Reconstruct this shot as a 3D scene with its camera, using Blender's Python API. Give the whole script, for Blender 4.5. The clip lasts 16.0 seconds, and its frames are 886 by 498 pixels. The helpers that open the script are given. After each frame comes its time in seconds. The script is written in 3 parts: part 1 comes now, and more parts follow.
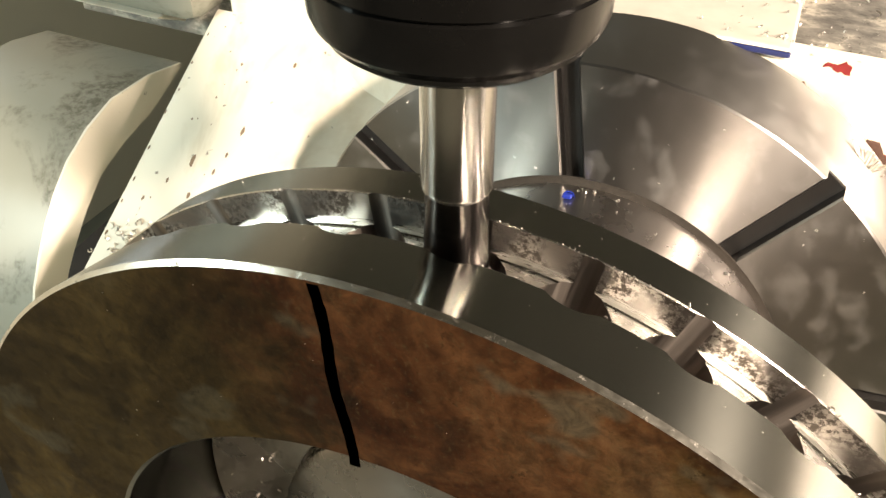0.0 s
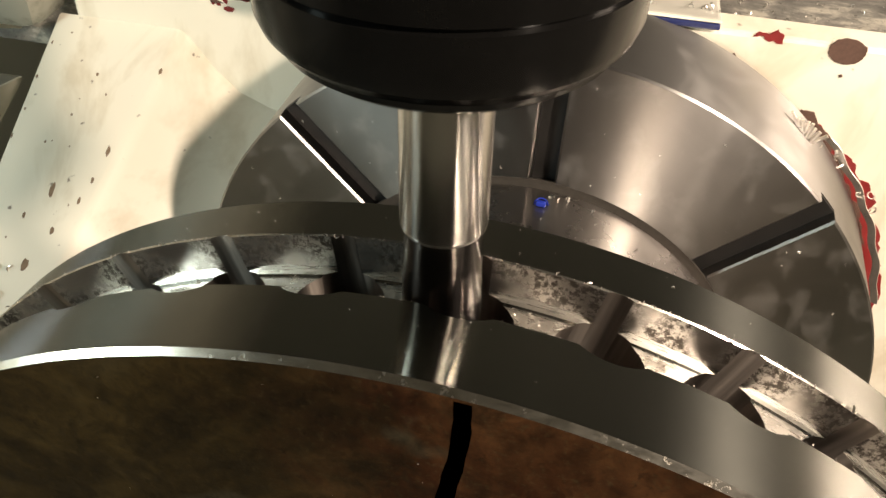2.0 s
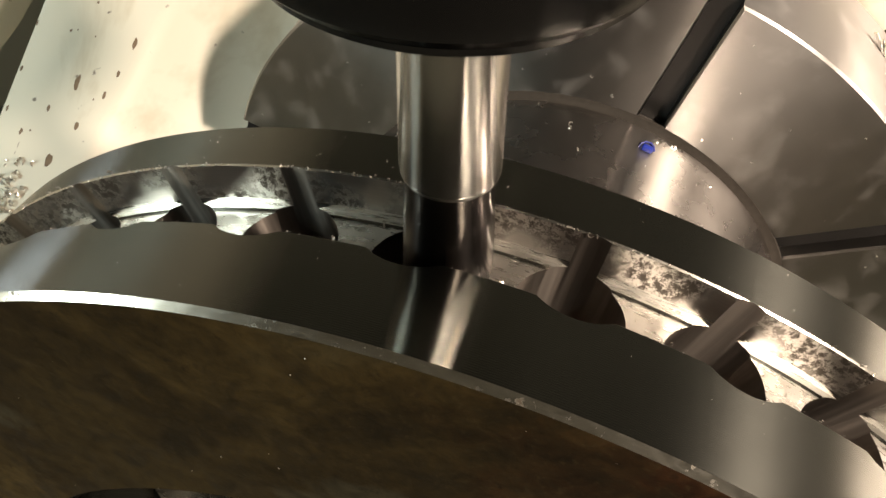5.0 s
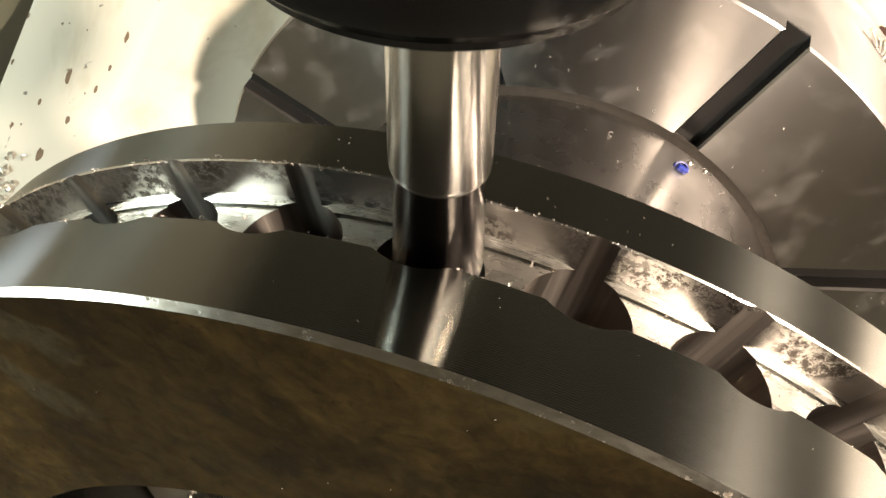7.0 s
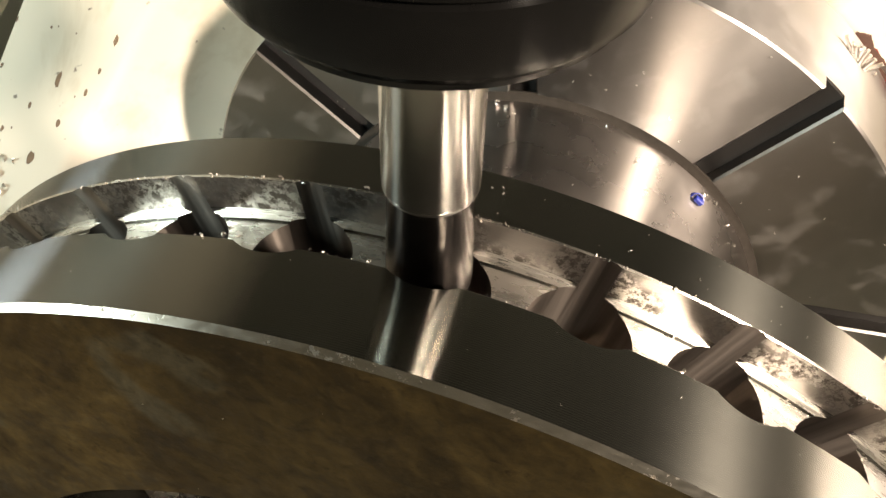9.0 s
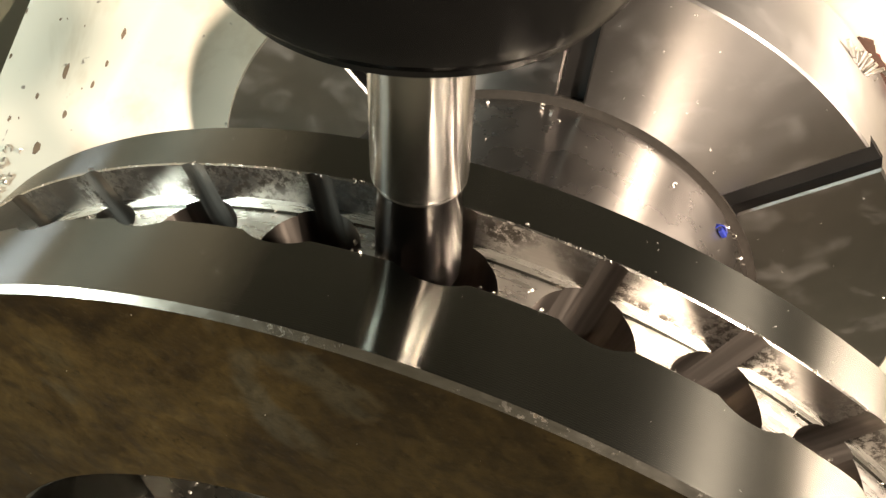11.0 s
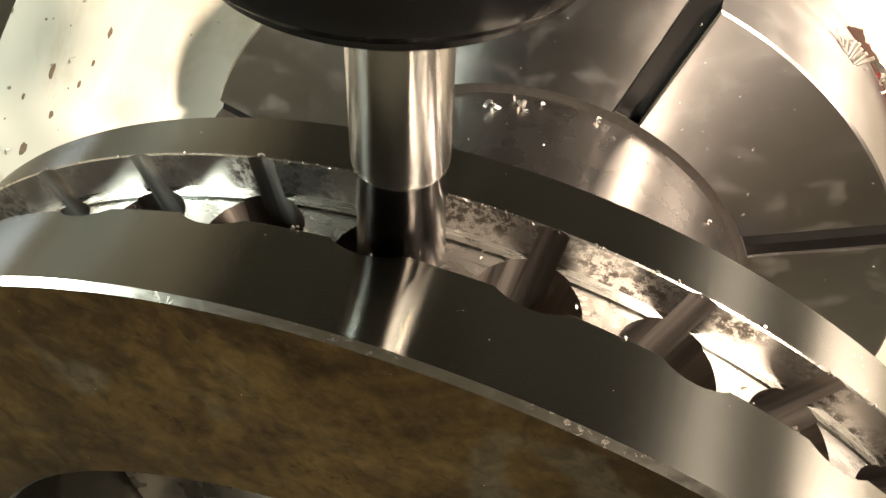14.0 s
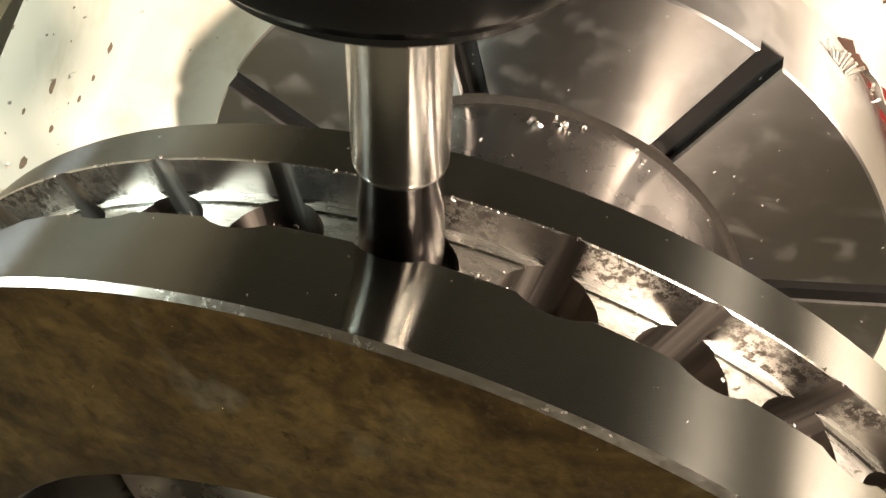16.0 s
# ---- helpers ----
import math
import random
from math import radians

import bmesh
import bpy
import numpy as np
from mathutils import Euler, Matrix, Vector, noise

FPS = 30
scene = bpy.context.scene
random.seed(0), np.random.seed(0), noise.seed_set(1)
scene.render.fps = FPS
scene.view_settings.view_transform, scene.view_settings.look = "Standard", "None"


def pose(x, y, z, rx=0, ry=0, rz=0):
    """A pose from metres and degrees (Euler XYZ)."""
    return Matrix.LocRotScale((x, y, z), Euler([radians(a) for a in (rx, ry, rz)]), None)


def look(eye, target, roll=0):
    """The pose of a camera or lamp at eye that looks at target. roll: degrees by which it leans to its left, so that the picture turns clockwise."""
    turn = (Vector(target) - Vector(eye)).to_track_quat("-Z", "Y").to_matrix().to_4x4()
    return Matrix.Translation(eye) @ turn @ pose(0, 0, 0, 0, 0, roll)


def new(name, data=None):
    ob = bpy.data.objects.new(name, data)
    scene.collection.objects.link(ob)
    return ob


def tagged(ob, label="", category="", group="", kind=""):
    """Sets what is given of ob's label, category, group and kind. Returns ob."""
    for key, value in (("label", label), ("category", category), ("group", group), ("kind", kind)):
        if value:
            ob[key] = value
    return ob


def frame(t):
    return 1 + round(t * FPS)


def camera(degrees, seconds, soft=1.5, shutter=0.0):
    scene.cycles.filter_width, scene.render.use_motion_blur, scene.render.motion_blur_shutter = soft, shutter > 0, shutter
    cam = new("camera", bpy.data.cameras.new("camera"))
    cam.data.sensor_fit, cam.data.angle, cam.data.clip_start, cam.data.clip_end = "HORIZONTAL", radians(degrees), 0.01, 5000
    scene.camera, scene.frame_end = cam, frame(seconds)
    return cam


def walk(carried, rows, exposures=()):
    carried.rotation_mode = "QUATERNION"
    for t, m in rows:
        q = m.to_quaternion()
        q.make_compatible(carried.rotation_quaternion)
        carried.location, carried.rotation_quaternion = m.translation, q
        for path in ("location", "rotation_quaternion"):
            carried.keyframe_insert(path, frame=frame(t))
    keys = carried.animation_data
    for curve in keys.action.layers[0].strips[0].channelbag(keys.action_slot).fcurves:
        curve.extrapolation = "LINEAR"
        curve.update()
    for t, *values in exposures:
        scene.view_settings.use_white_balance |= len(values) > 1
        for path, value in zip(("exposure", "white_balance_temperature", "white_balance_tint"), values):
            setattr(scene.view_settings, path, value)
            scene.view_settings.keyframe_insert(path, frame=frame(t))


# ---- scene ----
# A steel ring being milled on a rotary table inside a machining centre. Sizes below are in millimetres, scaled by MM.
# The ring turns about the Y axis; the spindle stands along Z.
cam = camera(51.77, 16.0, soft=1.5, shutter=0.0)
walk(cam, [
    (0, pose(0.0620, -0.1106, 0.2613, 51.52, -0.03, 24.96)),
    (0.5, pose(0.0433, -0.1087, 0.2618, 51.28, -0.64, 19.06)),
    (1, pose(0.0295, -0.1035, 0.2551, 52.09, -0.48, 15.03)),
    (1.5, pose(0.0274, -0.0952, 0.2512, 51.81, -0.72, 14.29)),
    (2, pose(0.0282, -0.0865, 0.2486, 50.42, -1.14, 14.41)),
    (2.5, pose(0.0281, -0.0826, 0.2476, 49.69, -1.11, 14.65)),
    (3, pose(0.0263, -0.0852, 0.2532, 49.49, -1.01, 15.43)),
    (3.5, pose(0.0291, -0.0831, 0.2560, 48.74, -0.85, 16.17)),
    (4, pose(0.0285, -0.0714, 0.2486, 44.57, -0.59, 18.24)),
    (6.5, pose(0.0326, -0.0629, 0.2408, 43.27, -1.10, 18.84)),
    (7, pose(0.0304, -0.0635, 0.2417, 43.30, -1.10, 18.71)),
    (7.5, pose(0.0312, -0.0642, 0.2425, 43.45, -1.04, 18.53)),
    (8, pose(0.0305, -0.0629, 0.2429, 43.39, -1.07, 18.66)),
    (8.5, pose(0.0297, -0.0671, 0.2457, 43.65, -1.41, 18.59)),
    (9, pose(0.0300, -0.0650, 0.2485, 42.70, -1.50, 17.85)),
    (11.5, pose(0.0343, -0.0663, 0.2485, 42.95, -1.80, 19.25)),
    (12, pose(0.0344, -0.0654, 0.2417, 43.59, -1.50, 18.89)),
    (12.5, pose(0.0346, -0.0660, 0.2440, 43.40, -1.57, 18.73)),
    (13, pose(0.0363, -0.0672, 0.2447, 43.48, -1.61, 18.64)),
    (13.5, pose(0.0363, -0.0680, 0.2428, 43.37, -2.12, 18.72)),
    (14, pose(0.0358, -0.0659, 0.2450, 43.07, -1.62, 18.43)),
    (14.5, pose(0.0365, -0.0657, 0.2473, 43.26, -1.22, 18.18)),
    (15, pose(0.0338, -0.0688, 0.2463, 43.41, -1.92, 18.38)),
    (15.5, pose(0.0340, -0.0715, 0.2465, 43.80, -2.40, 17.50)),
    (16, pose(0.0366, -0.0698, 0.2448, 44.28, -1.60, 18.07)),
], exposures=[(0.0, 0.85), (0.5, 0.6), (1.0, 0.3), (1.5, 0.15), (3.5, -0.04), (4.2, -0.04), (6.4, 0.52), (16.0, 0.58)])

MM = 0.001

# ---- light ----
world = bpy.data.worlds.new("world")
world.use_nodes = True
scene.world = world
world.node_tree.nodes["Background"].inputs[0].default_value = (0.8, 0.9, 1.0, 1)
world.node_tree.nodes["Background"].inputs[1].default_value = 0.02


def area_lamp(name, eye, target, size, power, colour, shape="DISK", size_y=None):
    data = bpy.data.lights.new(name, "AREA")
    data.energy, data.color, data.shape, data.size = power, colour, shape, size
    if size_y:
        data.size_y = size_y
    ob = new(name, data)
    ob.matrix_world = look(eye, target)
    return ob


area_lamp("work_lamp", (0.41, -0.22, 0.49), (0.0, 0.12, 0.08), 0.045, 8.9, (1.0, 0.83, 0.67))
area_lamp("side_lamp", (0.60, 0.15, 0.355), (0.05, 0.03, 0.13), 0.15, 7.2, (1.0, 0.80, 0.64))
area_lamp("enclosure_lamp", (-0.56, -0.33, 0.29), (-0.05, 0.03, 0.13), 0.08, 2.8, (0.84, 1.0, 0.95), "RECTANGLE", 0.16)
# added fill without a known source, for the pale band on the rim's left
area_lamp("rim_fill", (-0.60, 0.30, 0.11), (-0.05, 0.03, 0.13), 0.10, 0.07, (0.80, 0.92, 1.0))


# ---- materials ----
class Mat:
    """A principled material with a few node helpers; coordinates are the object's own, in metres."""

    def __init__(self, name, rough=0.5, metal=0.0):
        self.m = bpy.data.materials.new(name)
        self.m.use_nodes = True
        self.t = self.m.node_tree
        self.b = self.t.nodes["Principled BSDF"]
        self.b.inputs["Roughness"].default_value = rough
        self.b.inputs["Metallic"].default_value = metal
        self.co = self.t.nodes.new("ShaderNodeTexCoord").outputs["Object"]

    def node(self, kind, **props):
        n = self.t.nodes.new(kind)
        for k, v in props.items():
            setattr(n, k, v)
        return n

    def link(self, a, b):
        self.t.links.new(a, b)

    def scaled(self, sx, sy, sz):
        n = self.node("ShaderNodeMapping")
        n.inputs["Scale"].default_value = (sx, sy, sz)
        self.link(self.co, n.inputs["Vector"])
        return n.outputs[0]

    def noise(self, scale, detail=4.0, rough=0.6, vec=None, warp=0.0):
        n = self.node("ShaderNodeTexNoise")
        n.inputs["Scale"].default_value, n.inputs["Detail"].default_value = scale, detail
        n.inputs["Roughness"].default_value, n.inputs["Distortion"].default_value = rough, warp
        self.link(vec if vec is not None else self.co, n.inputs["Vector"])
        return n.outputs["Fac"]

    def ramp(self, fac, stops):
        n = self.node("ShaderNodeValToRGB")
        e = n.color_ramp.elements
        while len(e) < len(stops):
            e.new(0.5)
        for el, (p, c) in zip(e, stops):
            el.position = p
            el.color = (c, c, c, 1) if isinstance(c, (int, float)) else (*c, 1)
        self.link(fac, n.inputs[0])
        return n.outputs[0]

    def mix(self, fac, a, b, mode="MIX"):
        n = self.node("ShaderNodeMix", data_type="RGBA", blend_type=mode)
        for sock, v in ((n.inputs[0], fac), (n.inputs[6], a), (n.inputs[7], b)):
            if isinstance(v, (int, float)):
                sock.default_value = v
            elif isinstance(v, tuple):
                sock.default_value = (*v, 1)
            else:
                self.link(v, sock)
        return n.outputs[2]

    def math(self, op, a, b=0.0, c=0.0):
        n = self.node("ShaderNodeMath", operation=op)
        for i, v in enumerate((a, b, c)):
            if isinstance(v, (int, float)):
                n.inputs[i].default_value = v
            else:
                self.link(v, n.inputs[i])
        return n.outputs[0]

    def polar(self):
        """Radius from the object's Y axis, the angle about it, and y."""
        s = self.node("ShaderNodeSeparateXYZ")
        self.link(self.co, s.inputs[0])
        r = self.math("SQRT", self.math("ADD", self.math("MULTIPLY", s.outputs[0], s.outputs[0]), self.math("MULTIPLY", s.outputs[2], s.outputs[2])))
        a = self.math("ARCTAN2", s.outputs[0], s.outputs[2])
        return r, a, s.outputs[1]

    def combine(self, x, y, z):
        n = self.node("ShaderNodeCombineXYZ")
        for i, v in enumerate((x, y, z)):
            if isinstance(v, (int, float)):
                n.inputs[i].default_value = v
            else:
                self.link(v, n.inputs[i])
        return n.outputs[0]

    def bump(self, height, strength=0.3, dist=0.001, prior=None):
        n = self.node("ShaderNodeBump")
        n.inputs["Strength"].default_value, n.inputs["Distance"].default_value = strength, dist
        self.link(height, n.inputs["Height"])
        if prior is not None:
            self.link(prior, n.inputs["Normal"])
        self.link(n.outputs[0], self.b.inputs["Normal"])
        return n.outputs[0]

    def brushed(self, amount, x, y, z):
        """Highlights drawn out along the direction (x, y, z) of the object's space, across the tool marks."""
        self.b.inputs["Anisotropic"].default_value = amount
        n = self.node("ShaderNodeVectorTransform", vector_type="VECTOR", convert_from="OBJECT", convert_to="WORLD")
        self.link(self.combine(x, y, z), n.inputs[0])
        self.link(n.outputs[0], self.b.inputs["Tangent"])

    def colour(self, v):
        if isinstance(v, tuple):
            self.b.inputs["Base Color"].default_value = (*v, 1)
        else:
            self.link(v, self.b.inputs["Base Color"])

    def rough(self, v):
        self.link(v, self.b.inputs["Roughness"])


def turned_rim():
    """Fine even feed marks round the rim, faintly clouded, with a few scratches."""
    k = Mat("turned_steel_rim", 0.3, 1.0)
    r, a, y = k.polar()
    scratch = k.noise(1.0, 2, 0.5, k.combine(k.math("MULTIPLY", a, 22.0), k.math("MULTIPLY", y, 3800.0), 0.0))
    cloud = k.noise(38.0, 4, 0.6)
    film = k.noise(9.0, 2, 0.5)
    k.rough(k.math("ADD", k.math("ADD", 0.165, k.math("MULTIPLY", film, 0.07)), k.math("MULTIPLY", scratch, 0.05)))
    wander = k.math("ADD", k.math("MULTIPLY", y, 2 * math.pi / 0.00042), k.math("MULTIPLY", cloud, 2.0))
    fine = k.math("SINE", wander)
    # shade of the groove valleys put into the colour, as the bump hardly shows
    groove_shade = k.ramp(fine, [(0.0, 0.87), (0.8, 1.0)])
    k.colour(k.mix(1.0, k.mix(cloud, (0.178, 0.178, 0.159), (0.222, 0.220, 0.198)), groove_shade, "MULTIPLY"))
    k.brushed(1.0, 0.0, 1.0, 0.0)
    h = k.math("ADD", k.math("MULTIPLY", fine, k.ramp(film, [(0.35, 0.35), (0.65, 1.0)])), k.math("MULTIPLY", k.ramp(scratch, [(0.68, 0.0), (0.76, 1.0)]), 0.3))
    k.bump(h, 0.24, 0.00004)
    return k.m


def chamfer_steel():
    """A bright hand-finished chamfer, dull and pitted in stretches."""
    k = Mat("bright_chamfer_steel", 0.3, 1.0)
    r, a, y = k.polar()
    n = k.noise(1.0, 4, 0.7, k.combine(k.math("MULTIPLY", a, 60.0), k.math("MULTIPLY", y, 900.0), k.math("MULTIPLY", r, 900.0)))
    dull = k.ramp(k.noise(1.0, 2, 0.5, k.combine(k.math("MULTIPLY", a, 9.0), 0.0, 0.0)), [(0.45, 0.0), (0.6, 1.0)])
    pits = k.math("MULTIPLY", k.ramp(k.noise(620.0, 4, 0.7), [(0.57, 0.0), (0.63, 1.0)]), dull)
    k.colour(k.mix(pits, k.mix(n, (0.34, 0.325, 0.285), (0.43, 0.41, 0.365)), (0.10, 0.085, 0.065)))
    k.rough(k.math("ADD", k.ramp(n, [(0.3, 0.17), (0.7, 0.24)]), k.math("MULTIPLY", pits, 0.3)))
    k.bump(k.math("SUBTRACT", k.math("MULTIPLY", n, 0.12), pits), 0.14, 0.00008)
    return k.m


def scale_face():
    """Hot-rolled mill scale: olive brown, redder round the marker line, with pale rubbed patches."""
    k = Mat("rusty_mill_scale", 0.5, 0.0)
    r, a, y = k.polar()
    big = k.noise(22.0, 5, 0.62, warp=1.0)
    mid = k.noise(80.0, 6, 0.7, warp=0.4)
    pale = k.noise(30.0, 3, 0.5, k.scaled(1.0, 1.0, 1.4))
    fine = k.noise(900.0, 3, 0.6)
    olive = k.ramp(big, [(0.30, (0.0095, 0.0055, 0.0020)), (0.45, (0.0260, 0.0160, 0.0048)), (0.58, (0.0500, 0.0325, 0.0100)), (0.72, (0.0520, 0.0390, 0.0170))])
    red = k.ramp(big, [(0.30, (0.0060, 0.0020, 0.0008)), (0.45, (0.0250, 0.0085, 0.0030)), (0.58, (0.0560, 0.0240, 0.0090)), (0.72, (0.0700, 0.0370, 0.0160))])
    wob = k.math("ADD", a, k.math("MULTIPLY", k.math("SUBTRACT", mid, 0.5), 0.5))
    near = k.math("MULTIPLY", k.ramp(k.math("ADD", wob, 0.5), [(0.15, 0.0), (0.40, 1.0)]), k.ramp(k.math("SUBTRACT", 1.0, wob), [(0.35, 0.0), (0.62, 1.0)]))
    base = k.mix(near, olive, red)
    base = k.mix(k.ramp(mid, [(0.34, 0.6), (0.52, 0.0)]), base, (0.007, 0.004, 0.0025))
    base = k.mix(k.ramp(pale, [(0.59, 0.0), (0.635, 0.6)]), base, (0.055, 0.048, 0.030))
    base = k.mix(k.ramp(fine, [(0.56, 0.0), (0.70, 0.4)]), base, (0.055, 0.039, 0.017))
    grain = k.noise(260.0, 5, 0.7, warp=0.6)
    stretch = k.math("MULTIPLY", k.ramp(k.math("ADD", wob, 1.5), [(0.22, 0.0), (0.55, 1.0)]), k.ramp(k.math("MULTIPLY", wob, -1.0), [(0.02, 0.0), (0.16, 1.0)]))
    base = k.mix(k.math("MULTIPLY", stretch, 0.45), base, (0.006, 0.005, 0.002))
    specks = k.ramp(k.noise(520.0, 4, 0.7), [(0.56, 0.0), (0.64, 0.7)])
    base = k.mix(k.math("MULTIPLY", specks, k.ramp(mid, [(0.50, 0.0), (0.64, 1.0)])), base, (0.006, 0.0035, 0.0015))
    base = k.mix(0.75, base, k.ramp(grain, [(0.32, 0.24), (0.68, 1.0)]), "MULTIPLY")
    k.colour(base)
    k.rough(k.ramp(mid, [(0.3, 0.36), (0.7, 0.58)]))
    k.b.inputs["Specular IOR Level"].default_value = 0.07
    k.bump(k.math("ADD", fine, k.math("MULTIPLY", mid, 1.5)), 0.2, 0.00015)
    return k.m


def slot_steel():
    """Milled slot: bright, with torn dark patches on the walls."""
    k = Mat("milled_slot_steel", 0.2, 1.0)
    r, a, y = k.polar()
    n = k.noise(620.0, 7, 0.8)
    patch = k.noise(70.0, 2, 0.5)
    torn = k.math("MULTIPLY", k.ramp(n, [(0.45, 0.0), (0.53, 1.0)]), k.ramp(patch, [(0.38, 0.0), (0.52, 1.0)]))
    wall = k.math("GREATER_THAN", r, 0.1388)
    torn = k.math("MULTIPLY", torn, wall)
    streak = k.noise(1.0, 3, 0.6, k.combine(k.math("MULTIPLY", a, 30.0), k.math("MULTIPLY", r, 2500.0), k.math("MULTIPLY", y, 900.0)))
    # walls get a darker steel than the floor, their shade put into the colour
    bright = k.mix(wall, k.mix(streak, (0.55, 0.535, 0.50), (0.70, 0.68, 0.64)), k.mix(streak, (0.42, 0.395, 0.36), (0.56, 0.53, 0.49)))
    k.colour(k.mix(torn, bright, (0.075, 0.064, 0.053)))
    k.rough(k.math("ADD", k.math("ADD", k.math("ADD", 0.19, k.math("MULTIPLY", wall, 0.05)), k.math("MULTIPLY", streak, 0.18)), k.math("MULTIPLY", torn, 0.2)))
    k.bump(k.math("SUBTRACT", k.math("MULTIPLY", streak, 0.6), torn), 0.3, 0.00012)
    return k.m


def bored_steel():
    k = Mat("bored_hole_steel", 0.3, 1.0)
    r, a, y = k.polar()
    n = k.noise(1.0, 2, 0.5, k.combine(k.math("MULTIPLY", a, 130.0), k.math("MULTIPLY", y, 900.0), k.math("MULTIPLY", r, 4.0)))
    k.colour(k.mix(k.ramp(n, [(0.3, 0.0), (0.7, 1.0)]), (0.215, 0.188, 0.164), (0.285, 0.25, 0.22)))
    k.rough(k.math("ADD", 0.27, k.math("MULTIPLY", n, 0.08)))
    k.brushed(0.85, k.math("SINE", a), 0.0, k.math("COSINE", a))
    k.bump(n, 0.02, 0.0001)
    return k.m


def plate_steel():
    """Faced cast-iron plate with cloudy coolant smears."""
    k = Mat("faced_plate_iron", 0.3, 1.0)
    r, a, y = k.polar()
    ringed = k.noise(1.0, 3, 0.6, k.combine(k.math("MULTIPLY", r, 1800.0), k.math("MULTIPLY", a, 5.0), 0.0))
    smear = k.noise(34.0, 4, 0.55, warp=0.8)
    spots = k.noise(60.0, 3, 0.5, k.scaled(1, 1, 0.55), 0.6)
    col = k.mix(smear, (0.22, 0.211, 0.203), (0.285, 0.275, 0.263))
    col = k.mix(k.ramp(spots, [(0.48, 0.0), (0.76, 0.08)]), col, (0.44, 0.43, 0.41))
    front = k.math("LESS_THAN", y, 0.1553)
    blotch = k.noise(105.0, 3, 0.5, k.scaled(1.0, 1, 0.75), 0.3)
    dried = k.math("MULTIPLY", front, k.ramp(blotch, [(0.52, 0.0), (0.66, 0.6), (0.76, 1.0)]))
    col = k.mix(k.math("MULTIPLY", dried, 0.42), col, (0.36, 0.35, 0.33))
    k.colour(col)
    k.link(k.math("SUBTRACT", 1.0, k.math("MULTIPLY", dried, 0.22)), k.b.inputs["Metallic"])
    k.rough(k.math("ADD", k.math("ADD", 0.32, k.math("MULTIPLY", ringed, 0.12)), k.math("MULTIPLY", k.ramp(spots, [(0.50, 0.0), (0.70, 1.0)]), 0.06)))
    k.brushed(0.85, k.math("SINE", a), 1.0, k.math("COSINE", a))
    k.bump(k.math("ADD", ringed, k.math("MULTIPLY", smear, 0.5)), 0.15, 0.0001)
    return k.m


def hub_steel():
    k = Mat("ground_hub_steel", 0.22, 1.0)
    r, a, y = k.polar()
    n = k.noise(45.0, 4, 0.6)
    lines = k.noise(1.0, 3, 0.6, k.combine(k.math("MULTIPLY", y, 1500.0), k.math("MULTIPLY", a, 5.0), 0.0))
    k.colour(k.mix(n, (0.35, 0.327, 0.308), (0.48, 0.452, 0.424)))
    k.rough(k.math("ADD", 0.19, k.math("MULTIPLY", n, 0.18)))
    k.brushed(0.7, 0.0, 1.0, 0.0)
    k.bump(k.math("ADD", lines, n), 0.08, 0.0001)
    return k.m


def black_oxide():
    k = Mat("black_oxide_steel", 0.3, 0.0)
    s = k.node("ShaderNodeSeparateXYZ")
    k.link(k.co, s.inputs[0])
    lines = k.noise(1.0, 3, 0.5, k.combine(0.0, 0.0, k.math("MULTIPLY", s.outputs[2], 1600.0)))
    wear = k.noise(120.0, 5, 0.7)
    k.colour(k.mix(wear, (0.0018, 0.0017, 0.0016), (0.0036, 0.0035, 0.0033)))
    k.rough(k.math("ADD", 0.14, k.math("MULTIPLY", lines, 0.12)))
    k.brushed(0.85, 0.0, 0.0, 1.0)
    k.b.inputs["Specular IOR Level"].default_value = 0.09
    k.bump(lines, 0.04, 0.00005)
    return k.m


def ground_shank():
    k = Mat("ground_carbide_shank", 0.16, 1.0)
    s = k.node("ShaderNodeSeparateXYZ")
    k.link(k.co, s.inputs[0])
    lines = k.noise(1.0, 3, 0.6, k.combine(0.0, 0.0, k.math("MULTIPLY", s.outputs[2], 2600.0)))
    k.colour(k.mix(lines, (0.38, 0.37, 0.35), (0.50, 0.485, 0.46)))
    k.rough(k.math("ADD", 0.14, k.math("MULTIPLY", lines, 0.12)))
    k.brushed(0.97, 0.0, 0.0, 1.0)
    k.bump(lines, 0.015, 0.00004)
    return k.m


def coated_cutter():
    k = Mat("coated_carbide_cutter", 0.24, 1.0)
    n = k.noise(300.0, 3, 0.6, k.scaled(1, 1, 0.2))
    k.colour(k.mix(n, (0.030, 0.027, 0.026), (0.052, 0.047, 0.044)))
    k.brushed(0.9, 0.0, 0.0, 1.0)
    k.bump(n, 0.04, 0.00005)
    return k.m


